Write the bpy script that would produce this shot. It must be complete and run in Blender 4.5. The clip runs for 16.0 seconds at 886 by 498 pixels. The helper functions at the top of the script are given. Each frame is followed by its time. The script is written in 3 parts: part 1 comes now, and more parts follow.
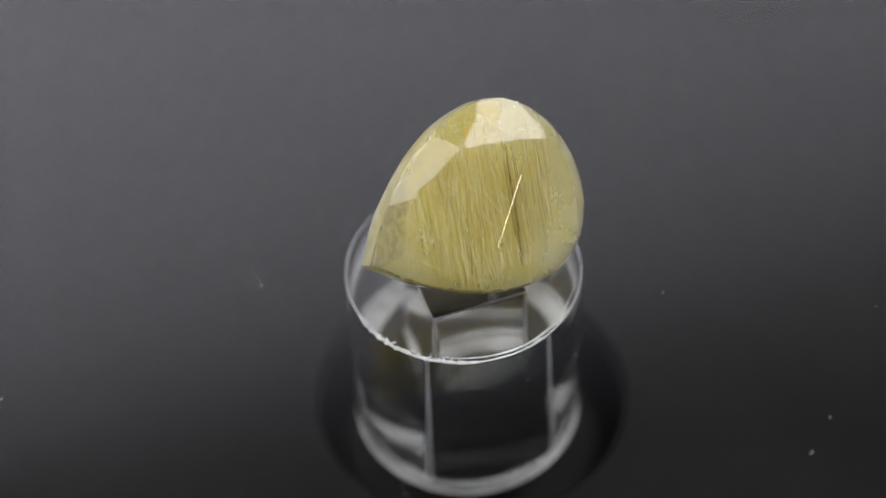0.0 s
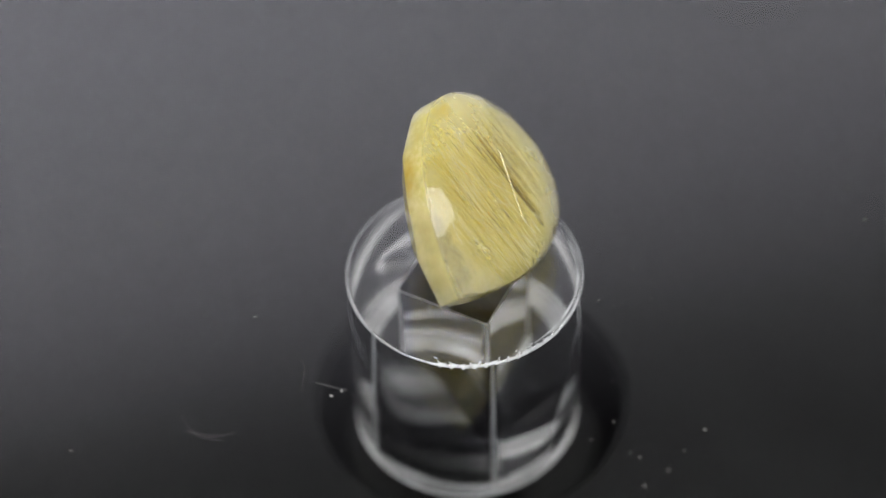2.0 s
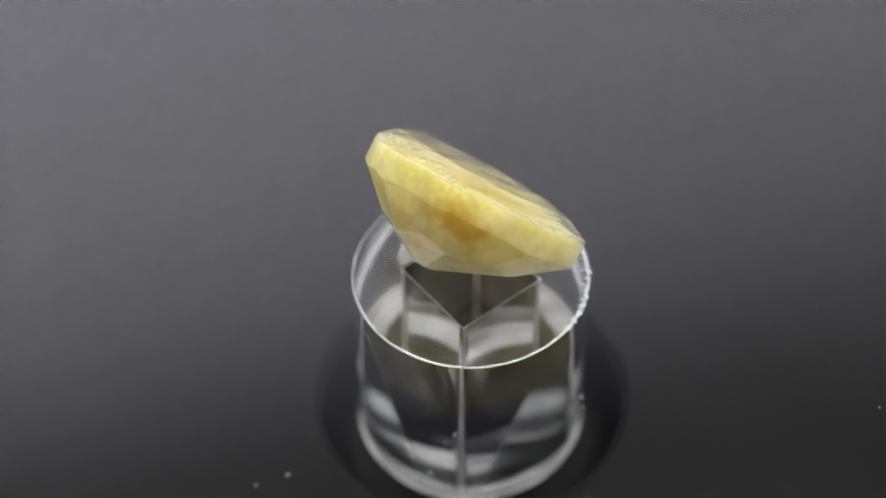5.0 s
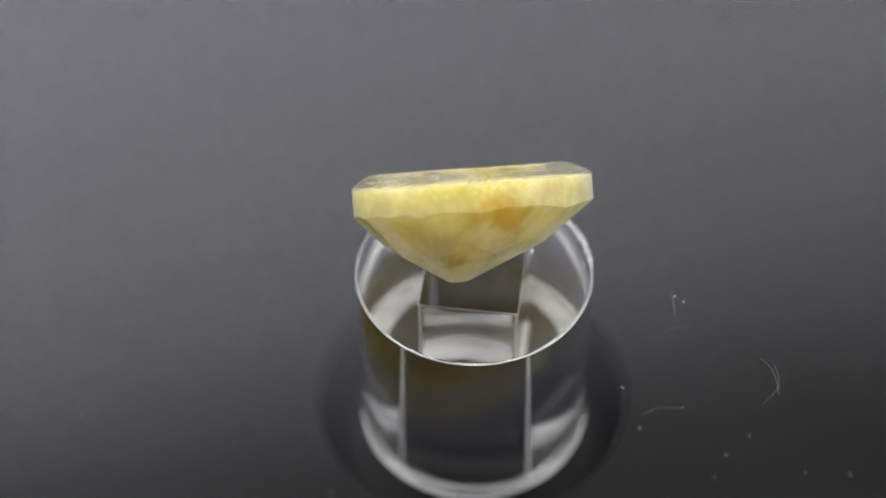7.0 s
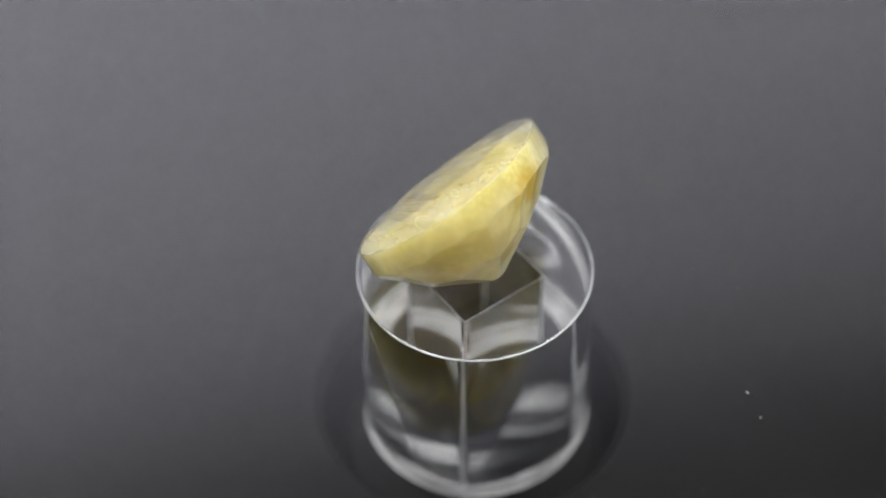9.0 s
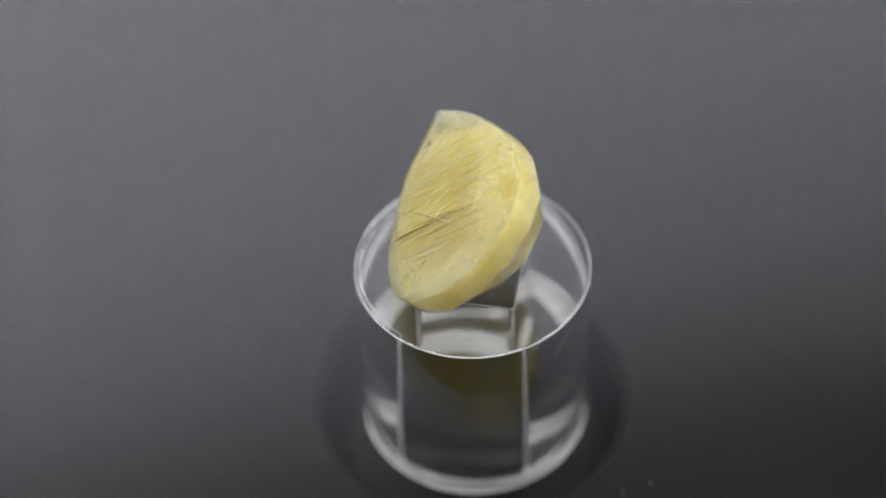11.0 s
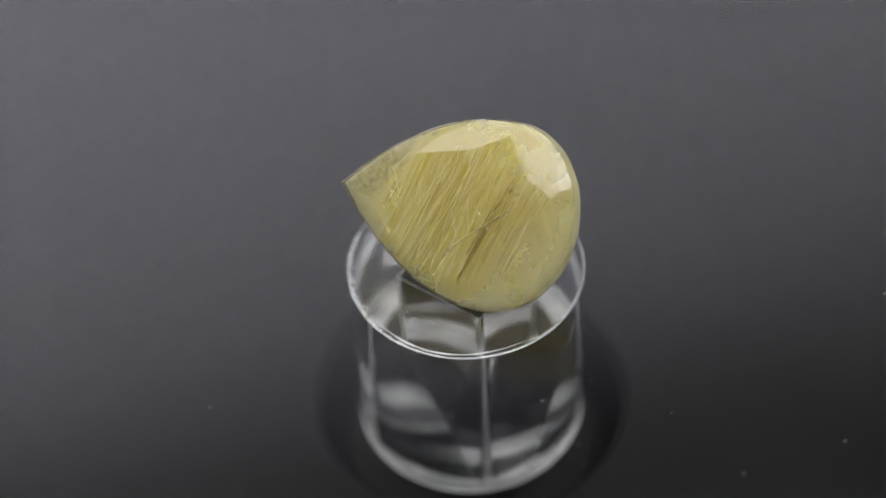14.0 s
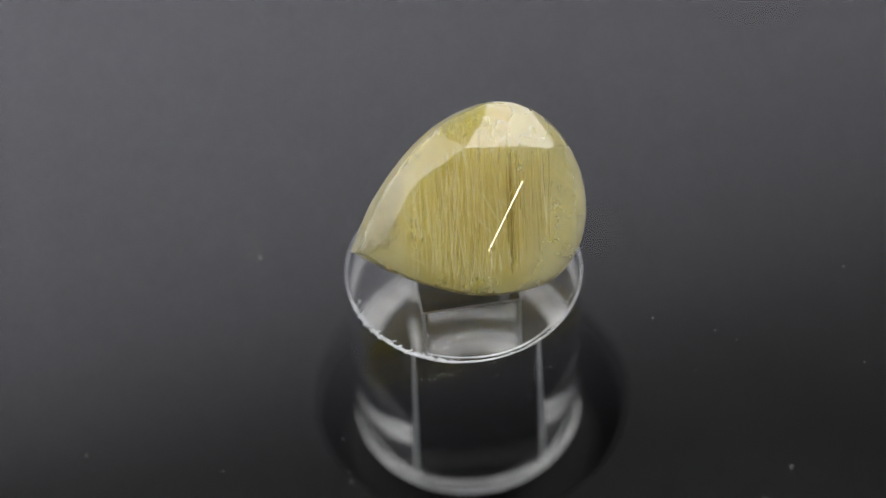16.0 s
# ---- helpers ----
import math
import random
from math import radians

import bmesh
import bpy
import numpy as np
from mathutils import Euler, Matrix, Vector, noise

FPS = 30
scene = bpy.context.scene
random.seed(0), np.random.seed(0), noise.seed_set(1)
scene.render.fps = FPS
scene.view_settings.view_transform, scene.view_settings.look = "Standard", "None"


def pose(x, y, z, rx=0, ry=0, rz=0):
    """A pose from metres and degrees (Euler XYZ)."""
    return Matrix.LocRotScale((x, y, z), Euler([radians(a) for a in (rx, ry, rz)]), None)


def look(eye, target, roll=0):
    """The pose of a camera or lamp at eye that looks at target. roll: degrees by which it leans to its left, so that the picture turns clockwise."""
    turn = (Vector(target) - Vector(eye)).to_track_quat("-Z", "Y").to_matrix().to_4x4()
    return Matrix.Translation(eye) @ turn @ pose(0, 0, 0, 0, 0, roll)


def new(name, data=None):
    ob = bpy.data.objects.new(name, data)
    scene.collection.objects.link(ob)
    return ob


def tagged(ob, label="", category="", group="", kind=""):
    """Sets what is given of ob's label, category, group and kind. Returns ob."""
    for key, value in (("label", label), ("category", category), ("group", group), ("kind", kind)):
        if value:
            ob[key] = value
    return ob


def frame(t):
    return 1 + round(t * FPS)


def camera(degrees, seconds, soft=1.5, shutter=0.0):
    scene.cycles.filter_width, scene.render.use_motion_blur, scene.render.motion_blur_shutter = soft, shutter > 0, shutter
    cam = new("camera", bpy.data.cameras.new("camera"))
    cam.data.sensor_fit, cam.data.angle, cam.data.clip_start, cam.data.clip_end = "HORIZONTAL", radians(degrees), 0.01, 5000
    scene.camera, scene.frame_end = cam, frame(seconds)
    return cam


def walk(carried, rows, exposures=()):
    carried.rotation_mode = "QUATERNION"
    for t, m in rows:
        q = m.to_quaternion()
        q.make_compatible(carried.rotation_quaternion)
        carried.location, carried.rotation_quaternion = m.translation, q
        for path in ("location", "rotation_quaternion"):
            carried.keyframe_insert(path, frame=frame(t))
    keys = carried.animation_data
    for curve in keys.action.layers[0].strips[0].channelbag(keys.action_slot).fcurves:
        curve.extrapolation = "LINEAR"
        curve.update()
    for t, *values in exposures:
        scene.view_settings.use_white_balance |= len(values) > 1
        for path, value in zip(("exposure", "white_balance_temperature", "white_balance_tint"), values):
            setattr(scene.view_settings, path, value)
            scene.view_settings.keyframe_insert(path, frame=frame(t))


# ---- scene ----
MM = 0.001
WOBBLE = 0.7            # degrees by which the plate leans
SPIN = 21.87            # degrees per second, anticlockwise seen from above

# ---- camera: a macro lens on a tripod ----
cam = camera(23.2, 16.0)
EYE, AIM = (-0.00173, -0.09503, 0.10928), (-0.00173, 0.0, 0.00046)
cam.data.dof.use_dof = True
cam.data.dof.focus_distance = 0.1400
cam.data.dof.aperture_fstop = 13.0
view = look(EYE, AIM, -1.72)
walk(cam, [(0.0, view), (16.0, view)], exposures=[(0.0, -0.37), (1.5, -0.22), (2.5, -0.02), (4.0, 0.05), (7.0, 0.14), (9.0, 0.07), (12.0, -0.09), (14.0, -0.34), (16.0, -0.39)])

# ---- light: a dim room and studio soft boxes ----
world = bpy.data.worlds.new("studio")
scene.world = world
world.use_nodes = True
world.node_tree.nodes["Background"].inputs[0].default_value = (0.02, 0.02, 0.022, 1)
world.node_tree.nodes["Background"].inputs[1].default_value = 1.0


def area(name, eye, target, sx, sy, watts, colour=(1, 1, 1)):
    data = bpy.data.lights.new(name, "AREA")
    data.shape, data.size, data.size_y, data.energy, data.color = "RECTANGLE", sx, sy, watts, colour
    ob = new(name, data)
    ob.matrix_world = look(eye, target)
    return ob


def toward(azimuth, height, distance):
    """A place seen from the stone: degrees from straight behind it, clockwise, and degrees above the plate."""
    a, h = radians(azimuth), radians(height)
    return (distance * math.cos(h) * math.sin(a), distance * math.cos(h) * math.cos(a), distance * math.sin(h) + 0.005)


STONE = (0.0, 0.0, 0.005)
area("left_soft_box", toward(-88, 62, 0.6), STONE, 0.31, 0.26, 2.0, (1.0, 0.985, 0.96))
area("top_soft_box", toward(148, 77, 0.6), STONE, 0.27, 0.14, 1.0, (1.0, 0.985, 0.96))
area("right_soft_box", toward(92, 55, 0.6), STONE, 0.28, 0.19, 2.15, (1.0, 0.985, 0.96))


# ---- materials ----
def shader(name):
    m = bpy.data.materials.new(name)
    m.use_nodes = True
    nt = m.node_tree
    return m, nt, nt.nodes["Principled BSDF"]


def node(nt, kind, **kw):
    n = nt.nodes.new(kind)
    for k, v in kw.items():
        n.inputs[k.replace("_", " ")].default_value = v
    return n


def ramp(nt, fac, stops):
    r = nt.nodes.new("ShaderNodeValToRGB")
    r.color_ramp.elements[0].position, r.color_ramp.elements[0].color = stops[0][0], (*stops[0][1], 1)
    r.color_ramp.elements[1].position, r.color_ramp.elements[1].color = stops[-1][0], (*stops[-1][1], 1)
    for p, c in stops[1:-1]:
        r.color_ramp.elements.new(p).color = (*c, 1)
    nt.links.new(fac, r.inputs[0])
    return r.outputs[0]


def rough_mat(name, dark, light, scale, rough=0.6, bump=0.1, metal=0.0, gloss=0.5):
    m, nt, b = shader(name)
    co = nt.nodes.new("ShaderNodeTexCoord")
    n1 = node(nt, "ShaderNodeTexNoise", Scale=scale, Detail=6.0)
    n2 = node(nt, "ShaderNodeTexNoise", Scale=scale * 9, Detail=4.0)
    for n in (n1, n2):
        nt.links.new(co.outputs["Object"], n.inputs["Vector"])
    nt.links.new(ramp(nt, n1.outputs["Fac"], [(0.3, dark), (0.7, light)]), b.inputs["Base Color"])
    bp = node(nt, "ShaderNodeBump", Strength=bump, Distance=0.0002)
    nt.links.new(n2.outputs["Fac"], bp.inputs["Height"])
    nt.links.new(bp.outputs[0], b.inputs["Normal"])
    b.inputs["Roughness"].default_value, b.inputs["Metallic"].default_value = rough, metal
    b.inputs["Specular IOR Level"].default_value = gloss
    return m


def clear_mat(name, colour, ior, rough=0.0, smear=0.0):
    m, nt, b = shader(name)
    b.inputs["Base Color"].default_value = (*colour, 1)
    b.inputs["Transmission Weight"].default_value = 1.0
    b.inputs["IOR"].default_value = ior
    b.inputs["Roughness"].default_value = rough
    if smear:
        co = nt.nodes.new("ShaderNodeTexCoord")
        n = node(nt, "ShaderNodeTexNoise", Scale=90.0, Detail=3.0)
        nt.links.new(co.outputs["Object"], n.inputs["Vector"])
        bp = node(nt, "ShaderNodeBump", Strength=smear, Distance=0.0004)
        nt.links.new(n.outputs["Fac"], bp.inputs["Height"])
        nt.links.new(bp.outputs[0], b.inputs["Normal"])
    return m


def lamp_mat(name, colour, strength, slant=0.0):
    """A fabric diffuser with its lamp low and to one side behind it: brightest near the lamp, fading to the upper edge."""
    m = bpy.data.materials.new(name)
    m.use_nodes = True
    nt = m.node_tree
    nt.nodes.remove(nt.nodes["Principled BSDF"])
    co = nt.nodes.new("ShaderNodeTexCoord")
    sep = nt.nodes.new("ShaderNodeSeparateXYZ")
    nt.links.new(co.outputs["Object"], sep.inputs[0])
    lean = nt.nodes.new("ShaderNodeMath")
    lean.operation = "MULTIPLY_ADD"
    lean.inputs[1].default_value = slant
    nt.links.new(sep.outputs["X"], lean.inputs[0])
    nt.links.new(sep.outputs["Z"], lean.inputs[2])
    up = ramp(nt, lean.outputs[0], [(z, (v, v, v)) for z, v in ((0.42, 0.90), (0.55, 0.80), (0.62, 0.71), (0.69, 0.56), (0.75, 0.365), (0.81, 0.15), (0.88, 0.038), (0.96, 0.010))])
    side = nt.nodes.new("ShaderNodeMapRange")
    for k, v in (("From Min", -0.35), ("From Max", 0.35), ("To Min", 1.10), ("To Max", 0.65)):
        side.inputs[k].default_value = v
    nt.links.new(sep.outputs["X"], side.inputs["Value"])
    mul = nt.nodes.new("ShaderNodeMath")
    mul.operation = "MULTIPLY"
    nt.links.new(up, mul.inputs[0])
    nt.links.new(side.outputs[0], mul.inputs[1])
    gain = nt.nodes.new("ShaderNodeMath")
    gain.operation = "MULTIPLY"
    nt.links.new(mul.outputs[0], gain.inputs[0])
    gain.inputs[1].default_value = strength
    em = nt.nodes.new("ShaderNodeEmission")
    em.inputs[0].default_value = (*colour, 1)
    nt.links.new(gain.outputs[0], em.inputs[1])
    nt.links.new(em.outputs[0], nt.nodes["Material Output"].inputs[0])
    return m


GLASS = clear_mat("glass", (0.97, 0.98, 0.98), 1.5)
ACRYLIC = clear_mat("acrylic", (0.97, 0.975, 0.98), 1.49, 0.035, 0.10)
DARK_RING = rough_mat("near_black_acrylic", (0.015, 0.015, 0.016), (0.03, 0.03, 0.032), 300.0, 0.4, 0.3, 0.0, 0.3)
FROST = rough_mat("cut_acrylic", (0.38, 0.38, 0.39), (0.97, 0.975, 0.98), 420.0, 0.3, 0.6)
MILLED = clear_mat("milled_acrylic", (0.96, 0.965, 0.97), 1.49, 0.06)
# opaque dark underside, added to keep the soft boxes from mirroring inside the hub
DARK_FACE = rough_mat("dark_underside", (0.03, 0.03, 0.031), (0.07, 0.07, 0.072), 200.0, 0.45, 0.2, 0.0, 0.3)
CHIP = rough_mat("splintered_acrylic", (0.5, 0.52, 0.54), (0.75, 0.77, 0.8), 900.0, 0.3, 0.0)
CHIP.node_tree.nodes["Principled BSDF"].inputs["Transmission Weight"].default_value = 0.35
EDGE = clear_mat("scored_acrylic", (0.95, 0.96, 0.97), 1.49, 0.35)
COVER = rough_mat("black_plastic", (0.003, 0.003, 0.0032), (0.005, 0.005, 0.0053), 60.0, 0.8, 0.2, 0.0, 0.12)
INSIDE = rough_mat("dark_inside", (0.006, 0.006, 0.006), (0.012, 0.012, 0.012), 60.0, 0.8, 0.1, 0.0, 0.2)
TABLE = rough_mat("dark_table", (0.03, 0.03, 0.03), (0.05, 0.05, 0.05), 20.0, 0.6, 0.1)
WALL = rough_mat("grey_wall", (0.16, 0.16, 0.16), (0.2, 0.2, 0.2), 3.0, 0.8, 0.1)
HAIR = rough_mat("grey_fibre", (0.09, 0.09, 0.09), (0.17, 0.17, 0.17), 900.0, 0.6, 0.0)
DUST = rough_mat("dust", (0.32, 0.32, 0.31), (0.60, 0.60, 0.58), 900.0, 0.9, 0.0)
GOLD = rough_mat("rutile", (0.90, 0.80, 0.32), (0.98, 0.92, 0.50), 400.0, 0.22, 0.0, 0.1)
BRIGHT = rough_mat("bright_rutile", (0.98, 0.92, 0.58), (1.0, 0.97, 0.74), 400.0, 0.2, 0.0, 0.12)
SHINY = rough_mat("shiny_rutile", (0.75, 0.58, 0.16), (0.9, 0.74, 0.3), 400.0, 0.2, 0.0, 0.9)
GLINT = rough_mat("mirror_rutile", (0.98, 0.93, 0.62), (1.0, 0.97, 0.76), 400.0, 0.22, 0.0, 0.8)
DEEP = rough_mat("dark_rutile", (0.12, 0.09, 0.02), (0.2, 0.15, 0.04), 400.0, 0.4, 0.0)
OLIVE = rough_mat("olive_rutile", (0.44, 0.35, 0.08), (0.62, 0.51, 0.17), 400.0, 0.4, 0.0)
SPECK = rough_mat("dark_mineral", (0.10, 0.10, 0.08), (0.20, 0.19, 0.15), 400.0, 0.6, 0.0)
DIFFUSER = lamp_mat("lamp_diffuser", (1.0, 0.977, 1.10), 1.68, 0.27)
SIDE_DIFFUSER = lamp_mat("side_lamp_diffuser", (1.0, 0.985, 1.0), 1.3)


def gem_mat(name, shell):
    """Milky quartz: cloudy body that lets part of the light straight through, a yellow needle zone, clearer ends, iron stains."""
    m, nt, b = shader(name)
    L = nt.links.new

    def math_node(op, a, c=None, clamp=False):
        n = nt.nodes.new("ShaderNodeMath")
        n.operation, n.use_clamp = op, clamp
        for k, v in enumerate((a, c)):
            if v is None:
                continue
            if isinstance(v, (int, float)):
                n.inputs[k].default_value = v
            else:
                L(v, n.inputs[k])
        return n.outputs[0]

    def span(v, a, c, lo, hi):
        n = nt.nodes.new("ShaderNodeMapRange")
        n.interpolation_type = "SMOOTHSTEP"
        for k, x in (("From Min", a), ("From Max", c), ("To Min", lo), ("To Max", hi)):
            n.inputs[k].default_value = x
        L(v, n.inputs["Value"])
        return n.outputs[0]

    def mixed(fac, a, c):
        n = nt.nodes.new("ShaderNodeMix")
        n.data_type = "RGBA"
        for sock, v in ((n.inputs[0], fac), (n.inputs[6], a), (n.inputs[7], c)):
            if isinstance(v, tuple):
                sock.default_value = (*v, 1)
            else:
                L(v, sock)
        return n.outputs[2]

    co = nt.nodes.new("ShaderNodeTexCoord")
    scale = nt.nodes.new("ShaderNodeVectorMath")
    scale.operation = "SCALE"
    scale.inputs["Scale"].default_value = 1000.0
    L(co.outputs["Object"], scale.inputs[0])
    mm = scale.outputs[0]
    sep = nt.nodes.new("ShaderNodeSeparateXYZ")
    L(mm, sep.inputs[0])
    cloud = node(nt, "ShaderNodeTexNoise", Scale=0.35, Detail=5.0, Roughness=0.6)
    L(mm, cloud.inputs["Vector"])
    # streaks that run with the needles
    turn = nt.nodes.new("ShaderNodeVectorRotate")
    turn.rotation_type = "Z_AXIS"
    turn.inputs["Angle"].default_value = radians(-73)
    L(mm, turn.inputs["Vector"])
    pull = nt.nodes.new("ShaderNodeVectorMath")
    pull.operation = "MULTIPLY"
    pull.inputs[1].default_value = (0.10, 2.4, 2.4)
    L(turn.outputs[0], pull.inputs[0])
    streak = node(nt, "ShaderNodeTexNoise", Scale=1.6, Detail=5.0, Roughness=0.65)
    L(pull.outputs[0], streak.inputs["Vector"])
    u = math_node("SUBTRACT", sep.outputs["X"], math_node("MULTIPLY", sep.outputs["Y"], 0.3))
    u = math_node("ADD", u, math_node("MULTIPLY", math_node("SUBTRACT", cloud.outputs["Fac"], 0.5), 4.0))
    zone = math_node("MULTIPLY", span(u, -8.0, -6.2, 0, 1), span(u, -2.6, 1.2, 1, 0.1))
    zone = math_node("MULTIPLY", zone, span(sep.outputs["Z"], -0.9, 0.5, 0.12, 1.0))
    yellow = math_node("MULTIPLY", zone, span(streak.outputs["Fac"], 0.41, 0.57, 0.0, 1.0))
    col = mixed(span(cloud.outputs["Fac"], 0.35, 0.65, 0, 1), (0.67, 0.578, 0.245), (0.735, 0.65, 0.325))
    col = mixed(yellow, col, (0.605, 0.525, 0.165))
    if not shell:
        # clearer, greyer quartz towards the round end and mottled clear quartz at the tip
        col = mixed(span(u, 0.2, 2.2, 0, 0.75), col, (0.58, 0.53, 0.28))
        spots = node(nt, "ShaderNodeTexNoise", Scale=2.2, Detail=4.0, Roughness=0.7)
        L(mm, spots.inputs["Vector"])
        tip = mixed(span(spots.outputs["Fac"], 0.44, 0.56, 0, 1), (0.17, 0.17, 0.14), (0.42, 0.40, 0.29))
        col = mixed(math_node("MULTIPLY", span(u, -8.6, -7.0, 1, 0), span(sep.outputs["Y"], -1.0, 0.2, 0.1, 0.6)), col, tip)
    # rusty stains near the keel side
    for (x, y, z), r, k in (((-4.6, 4.4, -1.4), 2.1, 0.8), ((-3.4, 5.2, -0.6), 1.8, 0.7), ((-5.6, 3.9, -0.6), 1.2, 0.4), ((-1.7, 2.6, -3.7), 1.5, 0.8), ((1.1, 5.0, 1.2), 0.8, 0.5)):
        d = nt.nodes.new("ShaderNodeVectorMath")
        d.operation = "DISTANCE"
        d.inputs[1].default_value = (x, y, z)
        L(mm, d.inputs[0])
        near = math_node("ADD", d.outputs["Value"], math_node("MULTIPLY", math_node("SUBTRACT", cloud.outputs["Fac"], 0.5), 5.0))
        fac = math_node("MULTIPLY", span(near, 0.0, r, 1, 0), k)
        col = mixed(fac, col, (0.60, 0.41, 0.05))
    L(col, b.inputs["Base Color"])
    b.inputs["Roughness"].default_value = 0.5
    b.inputs["Specular IOR Level"].default_value = 0.0
    b.inputs["Subsurface Weight"].default_value = 1.0
    b.inputs["Subsurface Radius"].default_value = (1.0, 0.9, 0.5)
    b.inputs["Subsurface Scale"].default_value = 0.010
    clear = nt.nodes.new("ShaderNodeBsdfTransparent")
    clear.inputs[0].default_value = (0.99, 0.985, 0.95, 1)
    if not shell:
        return m
    # milky veil: thin under the table, denser towards the girdle and over the pavilion
    veil = math_node("MULTIPLY", span(sep.outputs["Z"], 0.78, 0.90, 0.74, 0.19), span(sep.outputs["Z"], 1.1, 1.8, 1.0, 0.8))
    veil = math_node("MULTIPLY", veil, span(cloud.outputs["Fac"], 0.35, 0.65, 0.85, 1.12))
    clear_tip = math_node("MULTIPLY", span(u, -8.2, -6.4, 1, 0), span(sep.outputs["Z"], 0.9, 1.3, 0, 0.3))
    veil = math_node("MULTIPLY", veil, math_node("SUBTRACT", 1.0, clear_tip))
    body = nt.nodes.new("ShaderNodeMixShader")
    L(veil, body.inputs[0])
    L(clear.outputs[0], body.inputs[1])
    L(b.outputs[0], body.inputs[2])
    gloss = nt.nodes.new("ShaderNodeBsdfGlossy")
    gloss.inputs["Roughness"].default_value = 0.03
    facing = nt.nodes.new("ShaderNodeLayerWeight")
    shine = math_node("MULTIPLY_ADD", math_node("POWER", facing.outputs["Facing"], 5.0), 0.9)
    shine.node.inputs[2].default_value = 0.038
    top = nt.nodes.new("ShaderNodeMixShader")
    L(shine, top.inputs[0])
    L(body.outputs[0], top.inputs[1])
    L(gloss.outputs[0], top.inputs[2])
    L(top.outputs[0], nt.nodes["Material Output"].inputs[0])
    return m


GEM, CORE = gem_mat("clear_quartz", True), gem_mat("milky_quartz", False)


# ---- builders ----
def part(name, bm, material, parent=None, label="", smooth=False, mm=True):
    me = bpy.data.meshes.new(name)
    if mm:
        bmesh.ops.scale(bm, vec=(MM, MM, MM), verts=bm.verts)
    if smooth:
        for f in bm.faces:
            f.smooth = True
    bm.to_mesh(me)
    bm.free()
    me.materials.append(material)
    ob = new(name, me)
    if parent is not None:
        ob.parent = parent
    if label:
        ob["label"] = label
    return ob


def loops_mesh(loops, closed=False, cap=True):
    """A skin over rings of points of equal count."""
    bm = bmesh.new()
    rings = [[bm.verts.new(p) for p in ring] for ring in loops]
    pairs = list(zip(rings, rings[1:])) + ([(rings[-1], rings[0])] if closed else [])
    for a, b in pairs:
        n = len(a)
        for i in range(n):
            bm.faces.new((a[i], a[(i + 1) % n], b[(i + 1) % n], b[i]))
    if cap and not closed:
        bm.faces.new(rings[0][::-1])
        bm.faces.new(rings[-1])
    bmesh.ops.recalc_face_normals(bm, faces=bm.faces)
    return bm


def ring(r, z, n=96, cx=0.0, cy=0.0, start=0.0):
    return [(cx + r * math.cos(start + 2 * math.pi * i / n), cy + r * math.sin(start + 2 * math.pi * i / n), z) for i in range(n)]


def box_mesh(x0, x1, y0, y1, z0, z1, bevel=0.0):
    bm = bmesh.new()
    bmesh.ops.create_cube(bm, size=1.0)
    bmesh.ops.scale(bm, vec=(x1 - x0, y1 - y0, z1 - z0), verts=bm.verts)
    bmesh.ops.translate(bm, vec=((x0 + x1) / 2, (y0 + y1) / 2, (z0 + z1) / 2), verts=bm.verts)
    if bevel:
        bmesh.ops.bevel(bm, geom=bm.edges, offset=bevel, segments=2, affect="EDGES", profile=0.5)
    return bm


# ---- room ----
def room():
    s = dict(mm=False)
    for name, d in (("floor", (-1.6, 1.6, -1.6, 1.6, -0.85, -0.80)), ("ceiling", (-1.6, 1.6, -1.6, 1.6, 1.7, 1.75)),
                    ("wall_north", (-1.6, 1.6, 1.6, 1.65, -0.8, 1.7)), ("wall_south", (-1.6, 1.6, -1.65, -1.6, -0.8, 1.7)),
                    ("wall_east", (1.6, 1.65, -1.6, 1.6, -0.8, 1.7)), ("wall_west", (-1.65, -1.6, -1.6, 1.6, -0.8, 1.7))):
        tagged(part(name, box_mesh(*d), WALL, **s), "plain dim grey studio room surface", "room", kind="structure")
    table = tagged(new("table"), "dark work table under the turntable", "table")
    part("tabletop", box_mesh(-0.7, 0.7, -0.45, 0.85, -0.080, -0.050, 0.003), TABLE, table, **s)
    for x in (-0.64, 0.64):
        for y in (-0.40, 0.80):
            part("leg", box_mesh(x - 0.03, x + 0.03, y - 0.03, y + 0.03, -0.80, -0.081, 0.003), TABLE, table, **s)
    panel = tagged(new("light_panel"), "tall white fabric light panel standing on the table", "studio light")
    part("diffuser", box_mesh(-0.75, 0.75, 0.600, 0.604, 0.02, 0.92), DIFFUSER, panel, "glowing white fabric", **s)
    part("frame", box_mesh(-0.78, 0.78, 0.605, 0.64, -0.048, 0.95, 0.004), TABLE, panel, "black back frame", **s)
    for x in (-0.62, 0.62):
        panel = tagged(new("light_panel"), "low white fabric light panel standing on the table", "studio light", "side panels")
        part("diffuser", box_mesh(-0.30, 0.30, 0, 0.004, -0.03, 0.34), SIDE_DIFFUSER, panel, "glowing white fabric", **s)
        part("frame", box_mesh(-0.31, 0.31, 0.005, 0.03, -0.048, 0.36, 0.004), TABLE, panel, "black back frame", **s)
        panel.matrix_world = pose(x, -0.06, 0, 0, 0, -90 if x > 0 else 90)


room()


# ---- turntable: fixed base with a round opening, turning glass plate on a clear hub ----
COVER_Z, HOLE_R = -16.4, 11.0
HUB_R, HUB_X, HUB_Y, HUB_TOP, HUB_END = 8.0, -0.404, 0.042, -3.05, -18.6
GLASS_T, GLASS_R = 3.0, 64.0


